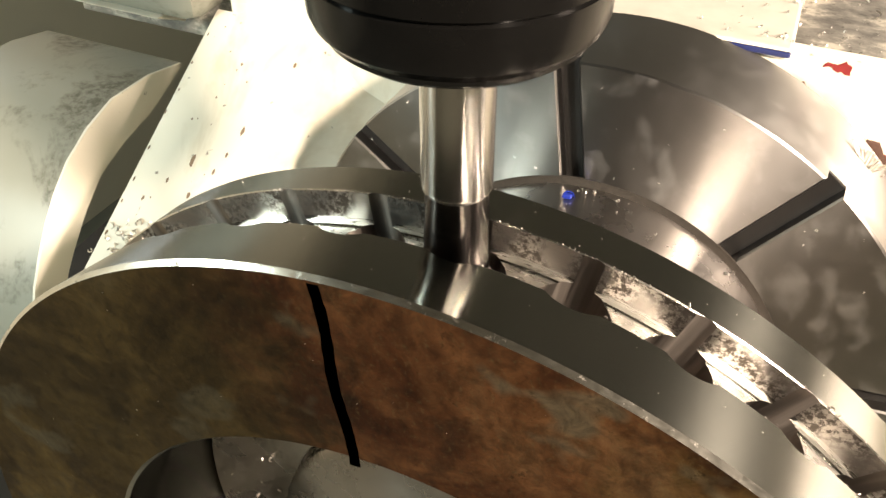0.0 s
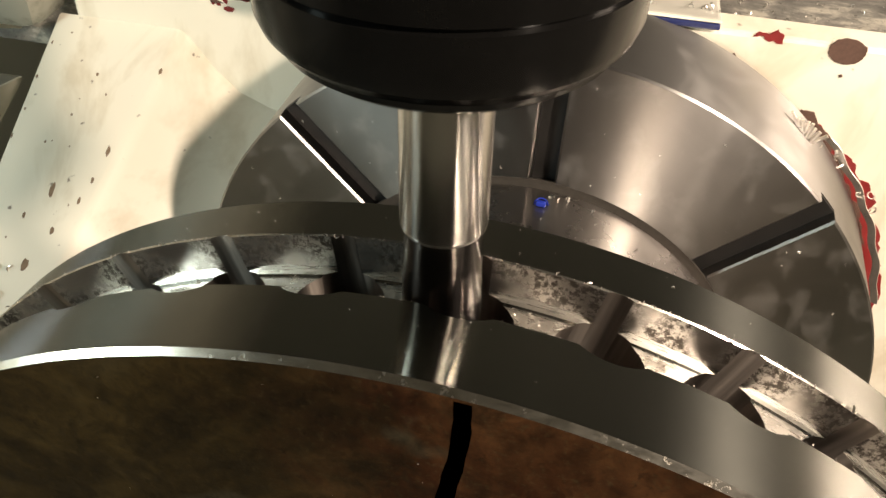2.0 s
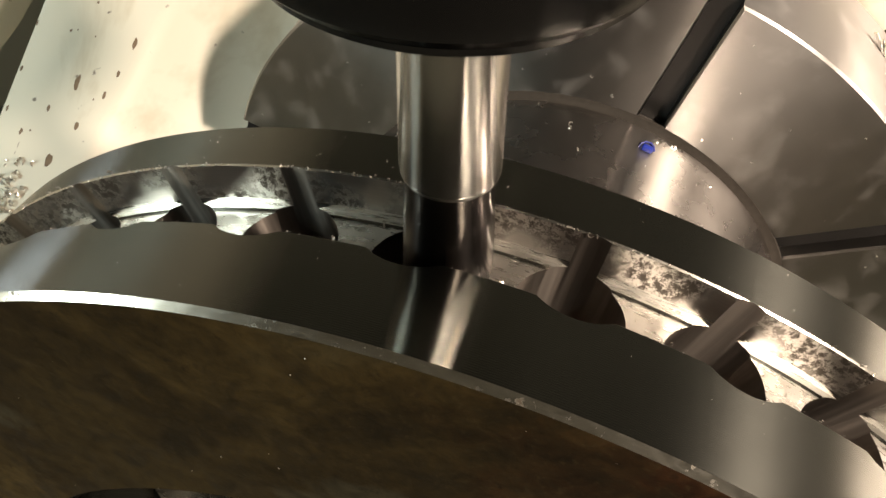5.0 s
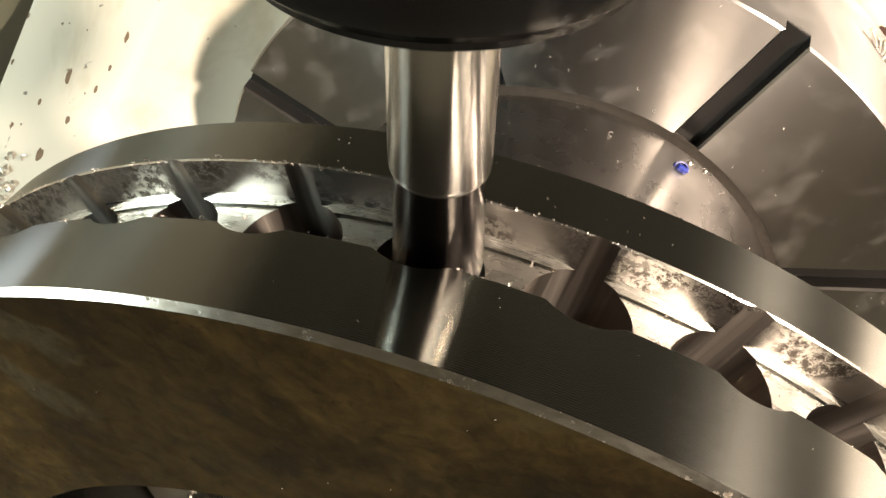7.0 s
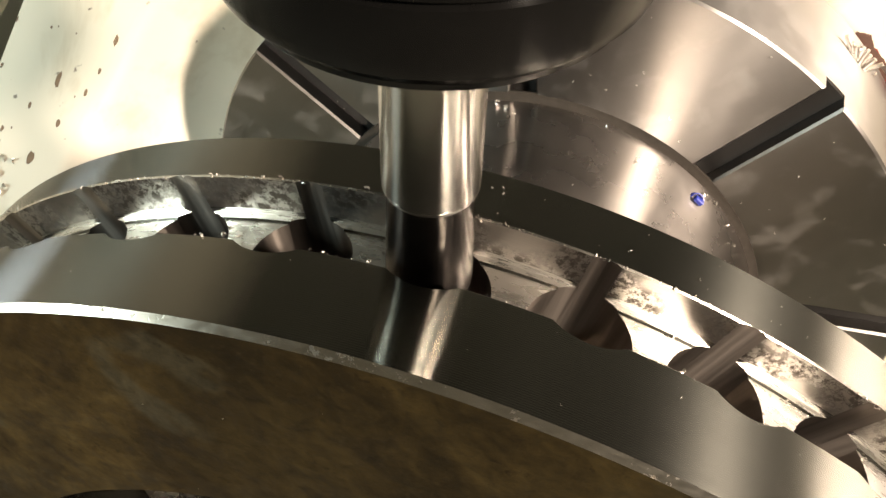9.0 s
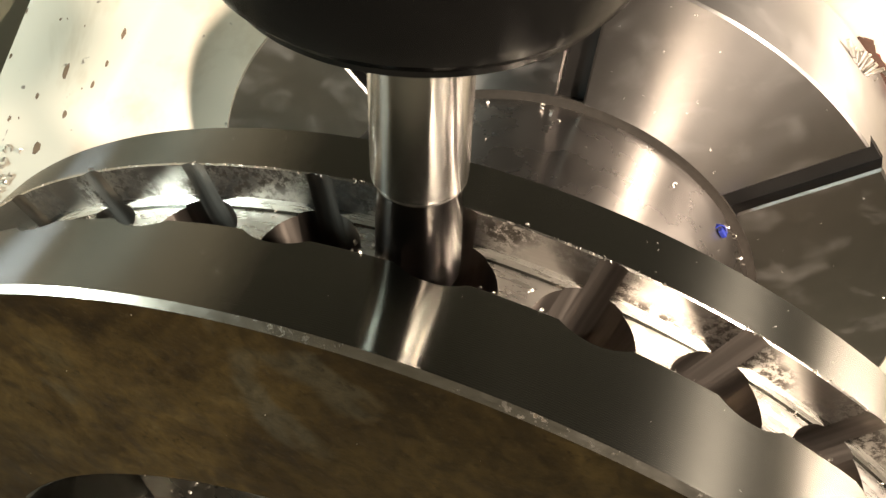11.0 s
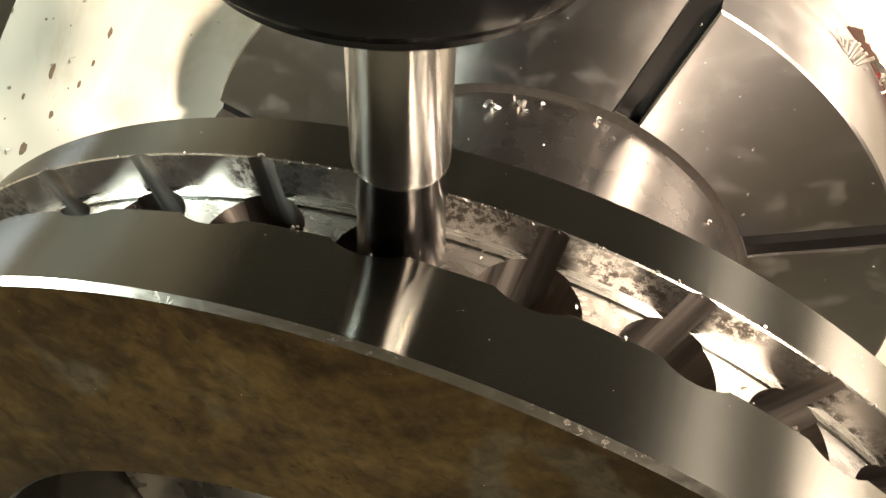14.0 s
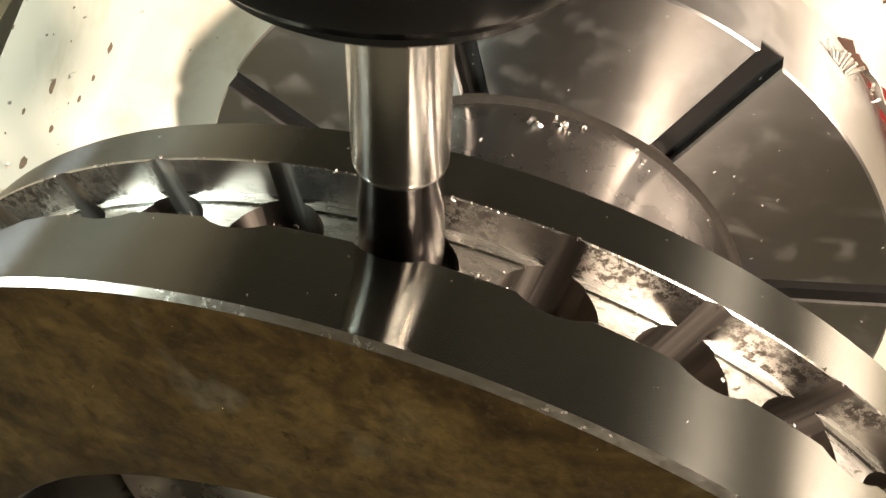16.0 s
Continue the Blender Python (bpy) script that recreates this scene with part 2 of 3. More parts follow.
def cream_paint(name="cream_paint", flecks=0.66):
    """Cream enamel over red primer, chipped and spotted with oil."""
    k = Mat(name, 0.42, 0.0)
    tone = k.noise(12.0, 3, 0.5)
    spots = k.noise(190.0, 2, 0.5)
    spots2 = k.noise(75.0, 4, 0.65, k.scaled(1.0, 0.45, 0.45))
    col = k.mix(tone, (0.68, 0.635, 0.525), (0.80, 0.76, 0.65))
    oily = k.ramp(k.noise(26.0, 5, 0.6, k.scaled(1.0, 0.6, 0.6), 0.4), [(0.53, 0.0), (0.66, 0.6)])
    col = k.mix(oily, col, (0.52, 0.45, 0.33))
    col = k.mix(k.ramp(spots, [(flecks + 0.06, 0.0), (flecks + 0.12, 0.8)]), col, (0.09, 0.06, 0.04))
    col = k.mix(k.ramp(spots2, [(flecks + 0.075, 0.0), (flecks + 0.10, 1.0)]), col, (0.12, 0.035, 0.025))
    k.colour(col)
    k.rough(k.ramp(tone, [(0.3, 0.32), (0.7, 0.5)]))
    k.bump(k.math("ADD", k.noise(60.0, 3, 0.6), k.math("MULTIPLY", spots, 0.3)), 0.12, 0.0006)
    return k.m


def dirty_paint():
    """Grey-green enamel under patches of dark coolant dirt."""
    k = Mat("grey_green_paint", 0.4, 0.0)
    tone, dirt, fine = k.noise(25.0, 3, 0.5), k.noise(20.0, 5, 0.7, warp=0.5), k.noise(260.0, 4, 0.7)
    col = k.mix(tone, (0.20, 0.203, 0.165), (0.28, 0.28, 0.235))
    col = k.mix(k.math("MULTIPLY", k.ramp(dirt, [(0.5, 0.0), (0.62, 1.0)]), k.ramp(fine, [(0.42, 0.25), (0.6, 0.9)])), col, (0.07, 0.065, 0.045))
    k.colour(col)
    k.rough(k.ramp(tone, [(0.3, 0.3), (0.7, 0.5)]))
    k.bump(k.math("ADD", tone, k.math("MULTIPLY", fine, 0.4)), 0.15, 0.0006)
    return k.m


def worn_grey():
    k = Mat("worn_grey_metal", 0.45, 0.4)
    n = k.noise(60.0, 6, 0.7, k.scaled(0.6, 1.0, 1.0))
    f = k.noise(420.0, 3, 0.6)
    col = k.ramp(n, [(0.40, (0.13, 0.125, 0.115)), (0.52, (0.24, 0.23, 0.205)), (0.60, (0.5, 0.47, 0.40))])
    col = k.mix(k.ramp(f, [(0.62, 0.0), (0.70, 0.8)]), col, (0.05, 0.045, 0.035))
    k.colour(col)
    k.bump(k.math("ADD", n, f), 0.3, 0.0008)
    return k.m


def plain(name, colour, rough=0.5, metal=0.0, vary=0.25, scale=120.0):
    k = Mat(name, rough, metal)
    n = k.noise(scale, 4, 0.6)
    dark = tuple(c * (1 - vary) for c in colour)
    light = tuple(min(1.0, c * (1 + vary)) for c in colour)
    k.colour(k.mix(n, dark, light))
    k.rough(k.math("ADD", rough - 0.08, k.math("MULTIPLY", n, 0.16)))
    k.bump(n, 0.15, 0.0004)
    return k.m


RIM, CHAMFER, FACE, SLOT, HOLE = turned_rim(), chamfer_steel(), scale_face(), slot_steel(), bored_steel()
PLATE, HUB, BLACK, SHANK, CUTTER = plate_steel(), hub_steel(), black_oxide(), ground_shank(), coated_cutter()
CREAM, GREY = cream_paint(), worn_grey()
INK = plain("black_marker_ink", (0.006, 0.006, 0.006), 0.35, 0.0, 0.3, 900.0)
# near-black: spindle nose steel, and shade painted into the slots and channel
DARK = plain("dark_steel_recess_shade", (0.016, 0.015, 0.014), 0.5, 0.4)
RED = plain("red_primer", (0.17, 0.010, 0.010), 0.5, 0.0, 0.3, 500.0)
BURR = plain("torn_steel_burr", (0.50, 0.47, 0.43), 0.4, 1.0, 0.35, 900.0)
# matte dark colour that paints the shaded crease at the hub's foot
CREASE_SHADE = plain("dark_crease_shade", (0.030, 0.026, 0.022), 0.85, 0.0, 0.4, 600.0)
CREASE_SHADE.node_tree.nodes["Principled BSDF"].inputs["Specular IOR Level"].default_value = 0.06
OIL = plain("dried_oil", (0.20, 0.135, 0.085), 0.5, 0.0, 0.4, 600.0)
BROWN = plain("bare_rusty_spot", (0.085, 0.045, 0.032), 0.6, 0.0, 0.4, 900.0)
BLUE = plain("blue_plastic", (0.010, 0.022, 0.22), 0.35, 0.0, 0.2, 300.0)
NAVY = plain("navy_plastic", (0.008, 0.014, 0.075), 0.4, 0.0, 0.2, 300.0)
GREYPAINT = dirty_paint()
PLATEGREY = plain("dusty_grey_cover", (0.40, 0.385, 0.335), 0.45, 0.0, 0.2, 90.0)
CHIP = plain("bright_steel_chip", (0.75, 0.72, 0.68), 0.3, 1.0, 0.2, 700.0)
DARKROOF = plain("dark_enclosure_roof", (0.05, 0.05, 0.048), 0.6, 0.0, 0.15, 8.0)
# pale tone that makes the unseen west wall a reflector
BOUNCEPAINT = plain("bounce_sheet_metal", (0.72, 0.70, 0.58), 0.5, 0.0, 0.1, 8.0)
WALLPAINT = plain("enclosure_sheet_metal", (0.15, 0.148, 0.12), 0.5, 0.0, 0.15, 8.0)


# ---- mesh helpers ----
PLAN = [Matrix.Identity(4)]  # the frame of reference in which parts are being laid out


def part(name, bm, material, parent=None, label="", smooth=None):
    me = bpy.data.meshes.new(name)
    bm.transform(PLAN[-1])
    bm.normal_update()
    bm.to_mesh(me)
    bm.free()
    mats = material if isinstance(material, (list, tuple)) else [material]
    for m in mats:
        me.materials.append(m)
    if smooth is not None:
        me.shade_smooth()
        me.set_sharp_from_angle(angle=radians(smooth))
    ob = new(name, me)
    if parent is not None:
        ob.parent = parent
    if label:
        tagged(ob, label)
    return ob


def lathe(profile, n, axis="y", closed=True):
    """Turn a profile of (radius, along) in millimetres about Y or Z."""
    bm = bmesh.new()
    rings = []
    for i in range(n):
        a = 2 * math.pi * i / n
        ring = []
        for r, h in profile:
            p = (r * math.sin(a), h, r * math.cos(a)) if axis == "y" else (r * math.cos(a), r * math.sin(a), h)
            ring.append(bm.verts.new(Vector(p) * MM))
        rings.append(ring)
    m = len(profile)
    for i in range(n):
        for j in range(m if closed else m - 1):
            q = (rings[i][j], rings[i][(j + 1) % m], rings[(i + 1) % n][(j + 1) % m], rings[(i + 1) % n][j])
            bm.faces.new(q)
    if not closed:
        for j, flip in ((0, False), (m - 1, True)):
            bm.faces.new([rings[i][j] for i in range(n)])
    bmesh.ops.recalc_face_normals(bm, faces=bm.faces)
    return bm


def prism(outline, direction, bevel=0.0, segments=2):
    """Extrude a planar outline (points in millimetres) along a direction in millimetres."""
    bm = bmesh.new()
    d = Vector(direction)
    a = [bm.verts.new(Vector(p) * MM) for p in outline]
    b = [bm.verts.new((Vector(p) + d) * MM) for p in outline]
    n = len(a)
    bm.faces.new(a)
    bm.faces.new(list(reversed(b)))
    for i in range(n):
        bm.faces.new((a[i], b[i], b[(i + 1) % n], a[(i + 1) % n]))
    bmesh.ops.recalc_face_normals(bm, faces=bm.faces)
    if bevel:
        bmesh.ops.bevel(bm, geom=list(bm.edges), offset=bevel * MM, segments=segments, affect="EDGES", profile=0.5, clamp_overlap=True)
    return bm


def box(x0, x1, y0, y1, z0, z1, bevel=0.0):
    return prism([(x0, y0, z0), (x1, y0, z0), (x1, y1, z0), (x0, y1, z0)], (0, 0, z1 - z0), bevel)


def blob(points, rng, y, depth, wob=0.12, sub=3):
    """An uneven flat patch standing proud of a wall at y: outline of (x, z)."""
    out = []
    n = len(points)
    for i in range(n):
        p, q = Vector((*points[i],)), Vector((*points[(i + 1) % n],))
        size = (q - p).length
        for s in range(sub):
            v = p.lerp(q, s / sub)
            out.append((v.x + rng.uniform(-wob, wob) * size, y, v.y + rng.uniform(-wob, wob) * size))
    return prism(out, (0, depth, 0))


# ---- enclosure ----
part("floor", box(-700, 700, -700, 900, -420, -400), WALLPAINT)
tagged(bpy.data.objects["floor"], "grey painted sheet metal floor of the machine", "floor", kind="structure")
# walls out of view; the west one is pale to brighten the rim's left
for nm, dims in (("wall_north", (-700, 700, 900, 920, -400, 800)), ("wall_south", (-700, 700, -720, -700, -400, 800)),
                 ("wall_west", (-720, -700, -700, 900, -400, 800)), ("wall_east", (700, 720, -700, 900, -400, 800))):
    tagged(part(nm, box(*dims), BOUNCEPAINT if nm == "wall_west" else WALLPAINT), "grey sheet metal enclosure wall, unseen and toned for reflections", "wall", kind="structure")
tagged(part("ceiling", box(-700, 700, -700, 900, 800, 820), DARKROOF), "grey sheet metal enclosure roof", "ceiling", kind="structure")

# ---- rotary unit casting ----
# the casting is drawn square to its own deck, which is skewed a little against the table's axis
CASTING_PLAN = Matrix(((1.008, -0.063, 0, 7.8 * MM), (0, 1.05, 0, 0), (0, -0.002, 0.963, 1.3 * MM), (0, 0, 0, 1)))
PLAN.append(CASTING_PLAN)
S_SLOPE, S_BASE = 0.597, -70.0


def deck_z(y):
    return S_SLOPE * y + S_BASE


def ridge_x(y):
    return -162.0 - 0.18 * (230 - y)


def sheet(rows, thickness, material, name, root, smooth=40):
    """A curved slab through rows of points, in millimetres."""
    bm = bmesh.new()
    grid = [[bm.verts.new(Vector(p) * MM) for p in row] for row in rows]
    for i in range(len(grid) - 1):
        for j in range(len(grid[0]) - 1):
            bm.faces.new((grid[i][j], grid[i + 1][j], grid[i + 1][j + 1], grid[i][j + 1]))
    bmesh.ops.recalc_face_normals(bm, faces=bm.faces)
    bmesh.ops.solidify(bm, geom=list(bm.faces), thickness=thickness * MM)
    bmesh.ops.recalc_face_normals(bm, faces=bm.faces)
    return part(name, bm, material, root, smooth=smooth)


def casting():
    root = new("rotary_unit_casting")
    tagged(root, "cream painted cast housing with chipped paint and oil spots", "machine housing", kind="structure")
    part("front_wall", box(-30, 420, 190, 204, -400, 121, 1.5), CREAM, root)
    part("back_wall", prism([(-213, 231, -400), (-75, 231, -400), (-30, 193, -400), (-30, 204, -400), (-70, 245, -400), (-213, 245, -400)], (0, 0, 492), 1.5), CREAM, root)
    # sloping deck, rounded ridge and steep flank down to the pocket round the plate, one casting skin
    rows = []
    for i in range(33):
        y = 231 - 6 * i
        rx, z = ridge_x(y), deck_z(y)
        low = max(0.0, min(1.0, (231 - y) / 150.0))
        rows.append([(-222, y, z - 26), (-222, y, z - 1.2), (-220.6, y, z), (-205, y, z), (rx - 12, y, z), (rx - 2.5, y, z), (rx - 0.8, y, z - 0.4), (rx + 1, y, z - 1.6),
                     (rx + 3.5, y, z - 5.0), (rx + 13, y, z - 18.0), (rx + 23, y, z - 28 - 3 * low), (rx + 36, y, z - 34 - 4 * low), (rx + 56, y, z - 39 - 6 * low), (rx + 90, y, z - 42 - 6 * low)])
    sheet(rows, 5.0, CREAM, "sloping_deck", root)
    # channel beside the deck, its shade painted in as a near-black floor
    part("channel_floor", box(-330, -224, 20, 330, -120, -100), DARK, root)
    part("top_deck", box(-29, 420, 204.5, 520, 60, 119.5, 1.0), GREY, root)
    part("left_top_deck", box(-330, -30.5, 245.5, 520, 40, 90.5, 1.0), GREY, root)
    return root


casting()


def left_housing():
    """Grey-green cast housing beside the deck: a curved flange band and an upper block."""
    root = new("side_housing")
    tagged(root, "grey-green painted cast housing with curved flange and cream edge", "machine housing", kind="structure")
    outer = [(229, 31.0), (203, 37.0), (174.6, 38.4), (155, 33.0), (138, 24.0), (126, 13.5), (116, 1.9), (107, -11.0), (99, -24.2), (89, -48), (82, -75)]
    inner = [(228, 29.0), (213, 22.5), (196.5, 16.4), (175, 12.0), (155, 5.0), (140, -7.5), (126, -22.5), (120, -30), (115, -37.2), (107, -58), (101, -80)]
    for nm, x0, x1, mat in (("flange_edge", -250, -251.5, CREAM), ("flange", -251.4, -345, GREYPAINT)):
        rows = [[(x, y, z) for y, z in ring] for x, ring in ((x0, inner), (x0, outer), (x1, outer), (x1, inner))]
        bm = bmesh.new()
        grid = [[bm.verts.new(Vector(p) * MM) for p in row] for row in rows]
        n = len(outer)
        for i in range(4):
            for j in range(n - 1):
                bm.faces.new((grid[i][j], grid[i][j + 1], grid[(i + 1) % 4][j + 1], grid[(i + 1) % 4][j]))
        for j in (0, n - 1):
            bm.faces.new([grid[i][j] for i in range(4)])
        bmesh.ops.recalc_face_normals(bm, faces=bm.faces)
        part(nm, bm, mat, root, smooth=35)
    part("upper_block", box(-345, -223, 214, 330, 64, 190, 9.0), GREYPAINT, root, smooth=30)
    part("upper_edge", prism([(-249, 216, 63.5), (-249, 238, 52), (-249, 244, 63.5)], (-90, 0, 0), 0.8), CREAM, root)
    return root


left_housing()


def paint_chips():
    """Bare and primer-red patches where the cream paint has come off."""
    rng = random.Random(11)

    def patch(name, outline, mat, label, y=190.0, wob=0.14, sub=3):
        ob = part(name, blob(outline, rng, y - 0.25, 0.5, wob, sub), mat)
        return tagged(ob, label, "paint chip", kind="structure")

    patch("paint_chip", [(63.8, 120.2), (66.5, 120.9), (68.0, 119.4), (70.5, 119.2), (73.4, 119.0), (73.0, 121.8), (70.6, 123.3), (68.6, 122.0), (65.0, 121.9)], RED, "bright red primer patch on the cream housing")
    cx, cz = 92.6, 119.0
    patch("bare_spot", [(cx + 5.6 * math.cos(a) * (1.12 if 0 < a < 1 else 1.0), cz + 4.6 * math.sin(a)) for a in [i * math.pi / 8 for i in range(16)]], BROWN, "round brown bare spot on the cream housing", wob=0.10)
    patch("bare_spot", [(57.6, 112.4), (59.2, 113.0), (64.6, 109.0), (64.0, 107.4), (62.0, 107.9)], BROWN, "small brown scrape on the cream housing", wob=0.08)
    patch("bare_spot", [(92.2, 110.4), (93.3, 110.7), (93.7, 109.8), (92.7, 109.5)], BROWN, "tiny brown bare dot on the cream housing")
    patch("paint_chip", [(x - 1.5, z) for x, z in [(86.0, 92.5), (90.0, 93.5), (98.0, 85.5), (104.0, 81.0), (108.0, 78.0), (110.5, 72.0), (115.0, 70.0), (119.0, 63.0), (117.5, 57.0), (124.0, 50.0), (126.0, 41.0), (131.5, 27.0), (133.0, 8.0), (127.0, 6.0),
                         (124.5, 26.0), (117.0, 45.0), (108.0, 62.0), (98.0, 76.0), (90.0, 85.0)]], RED, "long red primer patch beside the faceplate", wob=0.07, sub=5)
    patch("bare_spot", [(x - 2.0, z) for x, z in [(86.5, 96.0), (90.5, 95.5), (93.0, 91.0), (98.5, 87.0), (100.5, 81.0), (106.0, 73.5), (110.5, 66.5), (117.0, 54.0), (121.5, 43.0), (117.5, 46.0), (108.0, 62.5), (98.0, 76.5), (89.0, 86.5), (85.0, 92.0)]], BROWN, "dark bare metal strip beside the faceplate", y=189.7, wob=0.08, sub=4)
    # flakes along the top of the left wall
    for i in range(46):
        u = rng.random()
        x, z = -172 + 62 * u, 91.0 - abs(rng.gauss(0, 3.0)) - (1.5 if u < 0.2 else 0)
        w, h = rng.uniform(0.5, 2.6) * (1.6 if u > 0.45 else 0.8), rng.uniform(0.4, 1.5)
        tilt = rng.uniform(-0.7, 0.7)
        pts = [(x + w * math.cos(a + tilt) * rng.uniform(0.6, 1.2), min(91.4, z + h * math.sin(a + tilt) * rng.uniform(0.6, 1.2))) for a in [k * math.pi / 3 for k in range(6)]]
        patch("paint_chip", pts, RED if rng.random() < 0.75 else BROWN, "dark red paint flake on the cream housing", y=231.0, sub=1)
    # oil spots and flakes on the sloping deck
    spots = [(-165.5, 212.6, 1.0, 1.5), (-193.2, 207.5, 0.9, 1.0), (-194.3, 160.4, 1.6, 3.8), (-181.2, 158.5, 1.0, 1.8), (-178.6, 166.8, 0.9, 1.6), (-176.3, 178.5, 1.2, 3.0),
             (-187.9, 146.4, 1.1, 1.9), (-202.2, 150.0, 1.0, 1.6), (-194.2, 132.9, 2.0, 3.0), (-205.0, 178.0, 0.7, 0.9), (-198.0, 190.0, 0.6, 0.8), (-186.0, 200.0, 0.5, 0.7), (-210.0, 140.0, 0.9, 1.5)]
    for y in range(120, 226, 14):
        spots.append((-221.0 + rng.uniform(0, 2.2), y + rng.uniform(-3, 3), rng.uniform(0.5, 1.0), rng.uniform(0.8, 2.0)))
    for _ in range(7):
        spots.append((rng.uniform(-215, -180), rng.uniform(110, 225), rng.uniform(0.3, 0.6), rng.uniform(0.3, 0.8)))
    for x, y, w, l in spots:
        w, l = 0.75 * w, 0.75 * l
        pts = []
        for k in range(9):
            a = 2 * math.pi * k / 9
            px, py = x + w * math.cos(a) * rng.uniform(0.7, 1.25), y + l * math.sin(a) * rng.uniform(0.7, 1.25)
            pts.append((px, py, deck_z(py) + 0.12))
        ob = part("oil_spot", prism(pts, (0, 0, -0.4)), OIL)
        tagged(ob, "dark brown oil spot on the cream sloping deck", "oil spot", kind="structure")


paint_chips()


def cover_sheet():
    root = new("cover_sheet")
    tagged(root, "dusty grey cover sheet with a blue front edge", "cover")
    part("sheet", box(-90, 53.4, 189.4, 330, 121.4, 124.6, 1.2), PLATEGREY, root)
    part("blue_edge", box(-90, 53.0, 187.6, 189.2, 121.6, 123.9, 0.6), NAVY, root, "dark blue plastic edge strip")
    part("white_lip", box(-90, 53.2, 187.8, 189.3, 124.1, 124.9, 0.3), CREAM, root)


cover_sheet()
PLAN.pop()


# ---- faceplate ----
PX, PZ, YF, RP, RH = -0.3, 1.0, 155.0, 122.6, 75.4


def faceplate():
    root = new("rotary_faceplate")
    tagged(root, "round cast iron faceplate with eight radial slots and a hub", "faceplate")
    part("back_disc", lathe([(0.5, YF + 6), (RP, YF + 6), (RP, 198), (0.5, 198)], 200), PLATE, root, smooth=30)
    half = 4.0
    r0 = 62.0
    def wedge(inset, r1):
        pts = []
        w = half + inset
        a0 = math.asin(w / r1)
        a1 = math.pi / 4 - math.asin(w / r1)
        for i in range(25):
            a = a0 + (a1 - a0) * i / 24
            pts.append((r1 * math.sin(a), r1 * math.cos(a)))
        b0, b1 = math.asin(w / r0), math.pi / 4 - math.asin(w / r0)
        for i in range(9):
            a = b1 + (b0 - b1) * i / 8
            pts.append((r0 * math.sin(a), r0 * math.cos(a)))
        return pts

    for s in range(8):
        rot = Matrix.Rotation(-s * math.pi / 4, 3, "Y")
        bm = bmesh.new()
        front = [bm.verts.new(rot @ (Vector((x, YF, z)) * MM)) for x, z in wedge(0.7, RP - 0.7)]
        edge = [bm.verts.new(rot @ (Vector((x, YF + 0.7, z)) * MM)) for x, z in wedge(0.0, RP)]
        back = [bm.verts.new(rot @ (Vector((x, YF + 6, z)) * MM)) for x, z in wedge(0.0, RP)]
        n = len(front)
        bm.faces.new(front)
        for i in range(n):
            j = (i + 1) % n
            bm.faces.new((front[i], edge[i], edge[j], front[j]))
            bm.faces.new((edge[i], back[i], back[j], edge[j]))
        bmesh.ops.recalc_face_normals(bm, faces=bm.faces)
        part("face_sector", bm, PLATE, root, smooth=25)
    part("hub", lathe([(0.5, YF + 5), (RH, YF + 5), (RH, 56), (RH - 2, 53), (70, 52), (20, 52), (0.5, 52)], 160), HUB, root, "bright ground steel hub", smooth=30)
    # soft shade where hub meets plate, laid on as a dark ring
    part("crease_shade_line", lathe([(RH - 0.5, YF - 1.0), (RH + 0.05, YF - 1.0), (RH + 0.6, YF - 0.4), (RH + 2.6, YF - 0.12), (RH + 2.8, YF + 0.5), (RH - 0.5, YF + 0.5)], 160), CREASE_SHADE, root, "dark line of painted shade round the hub", smooth=60)
    # near-black strips put the deep slots' shade into their floors
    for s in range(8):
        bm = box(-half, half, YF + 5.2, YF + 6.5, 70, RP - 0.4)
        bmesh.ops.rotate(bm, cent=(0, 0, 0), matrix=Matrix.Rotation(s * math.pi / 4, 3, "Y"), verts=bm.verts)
        part("slot_floor_shade", bm, DARK, root)
    part("fixture_disc", lathe([(0.5, 33), (60, 33), (62, 34), (63, 40), (95.5, 40), (96.5, 41), (96.5, 46), (113, 46.9), (113, 58), (0.5, 58)], 120), HUB, root, "polished steel fixture disc inside the ring's bore", smooth=30)
    return root


plate = faceplate()


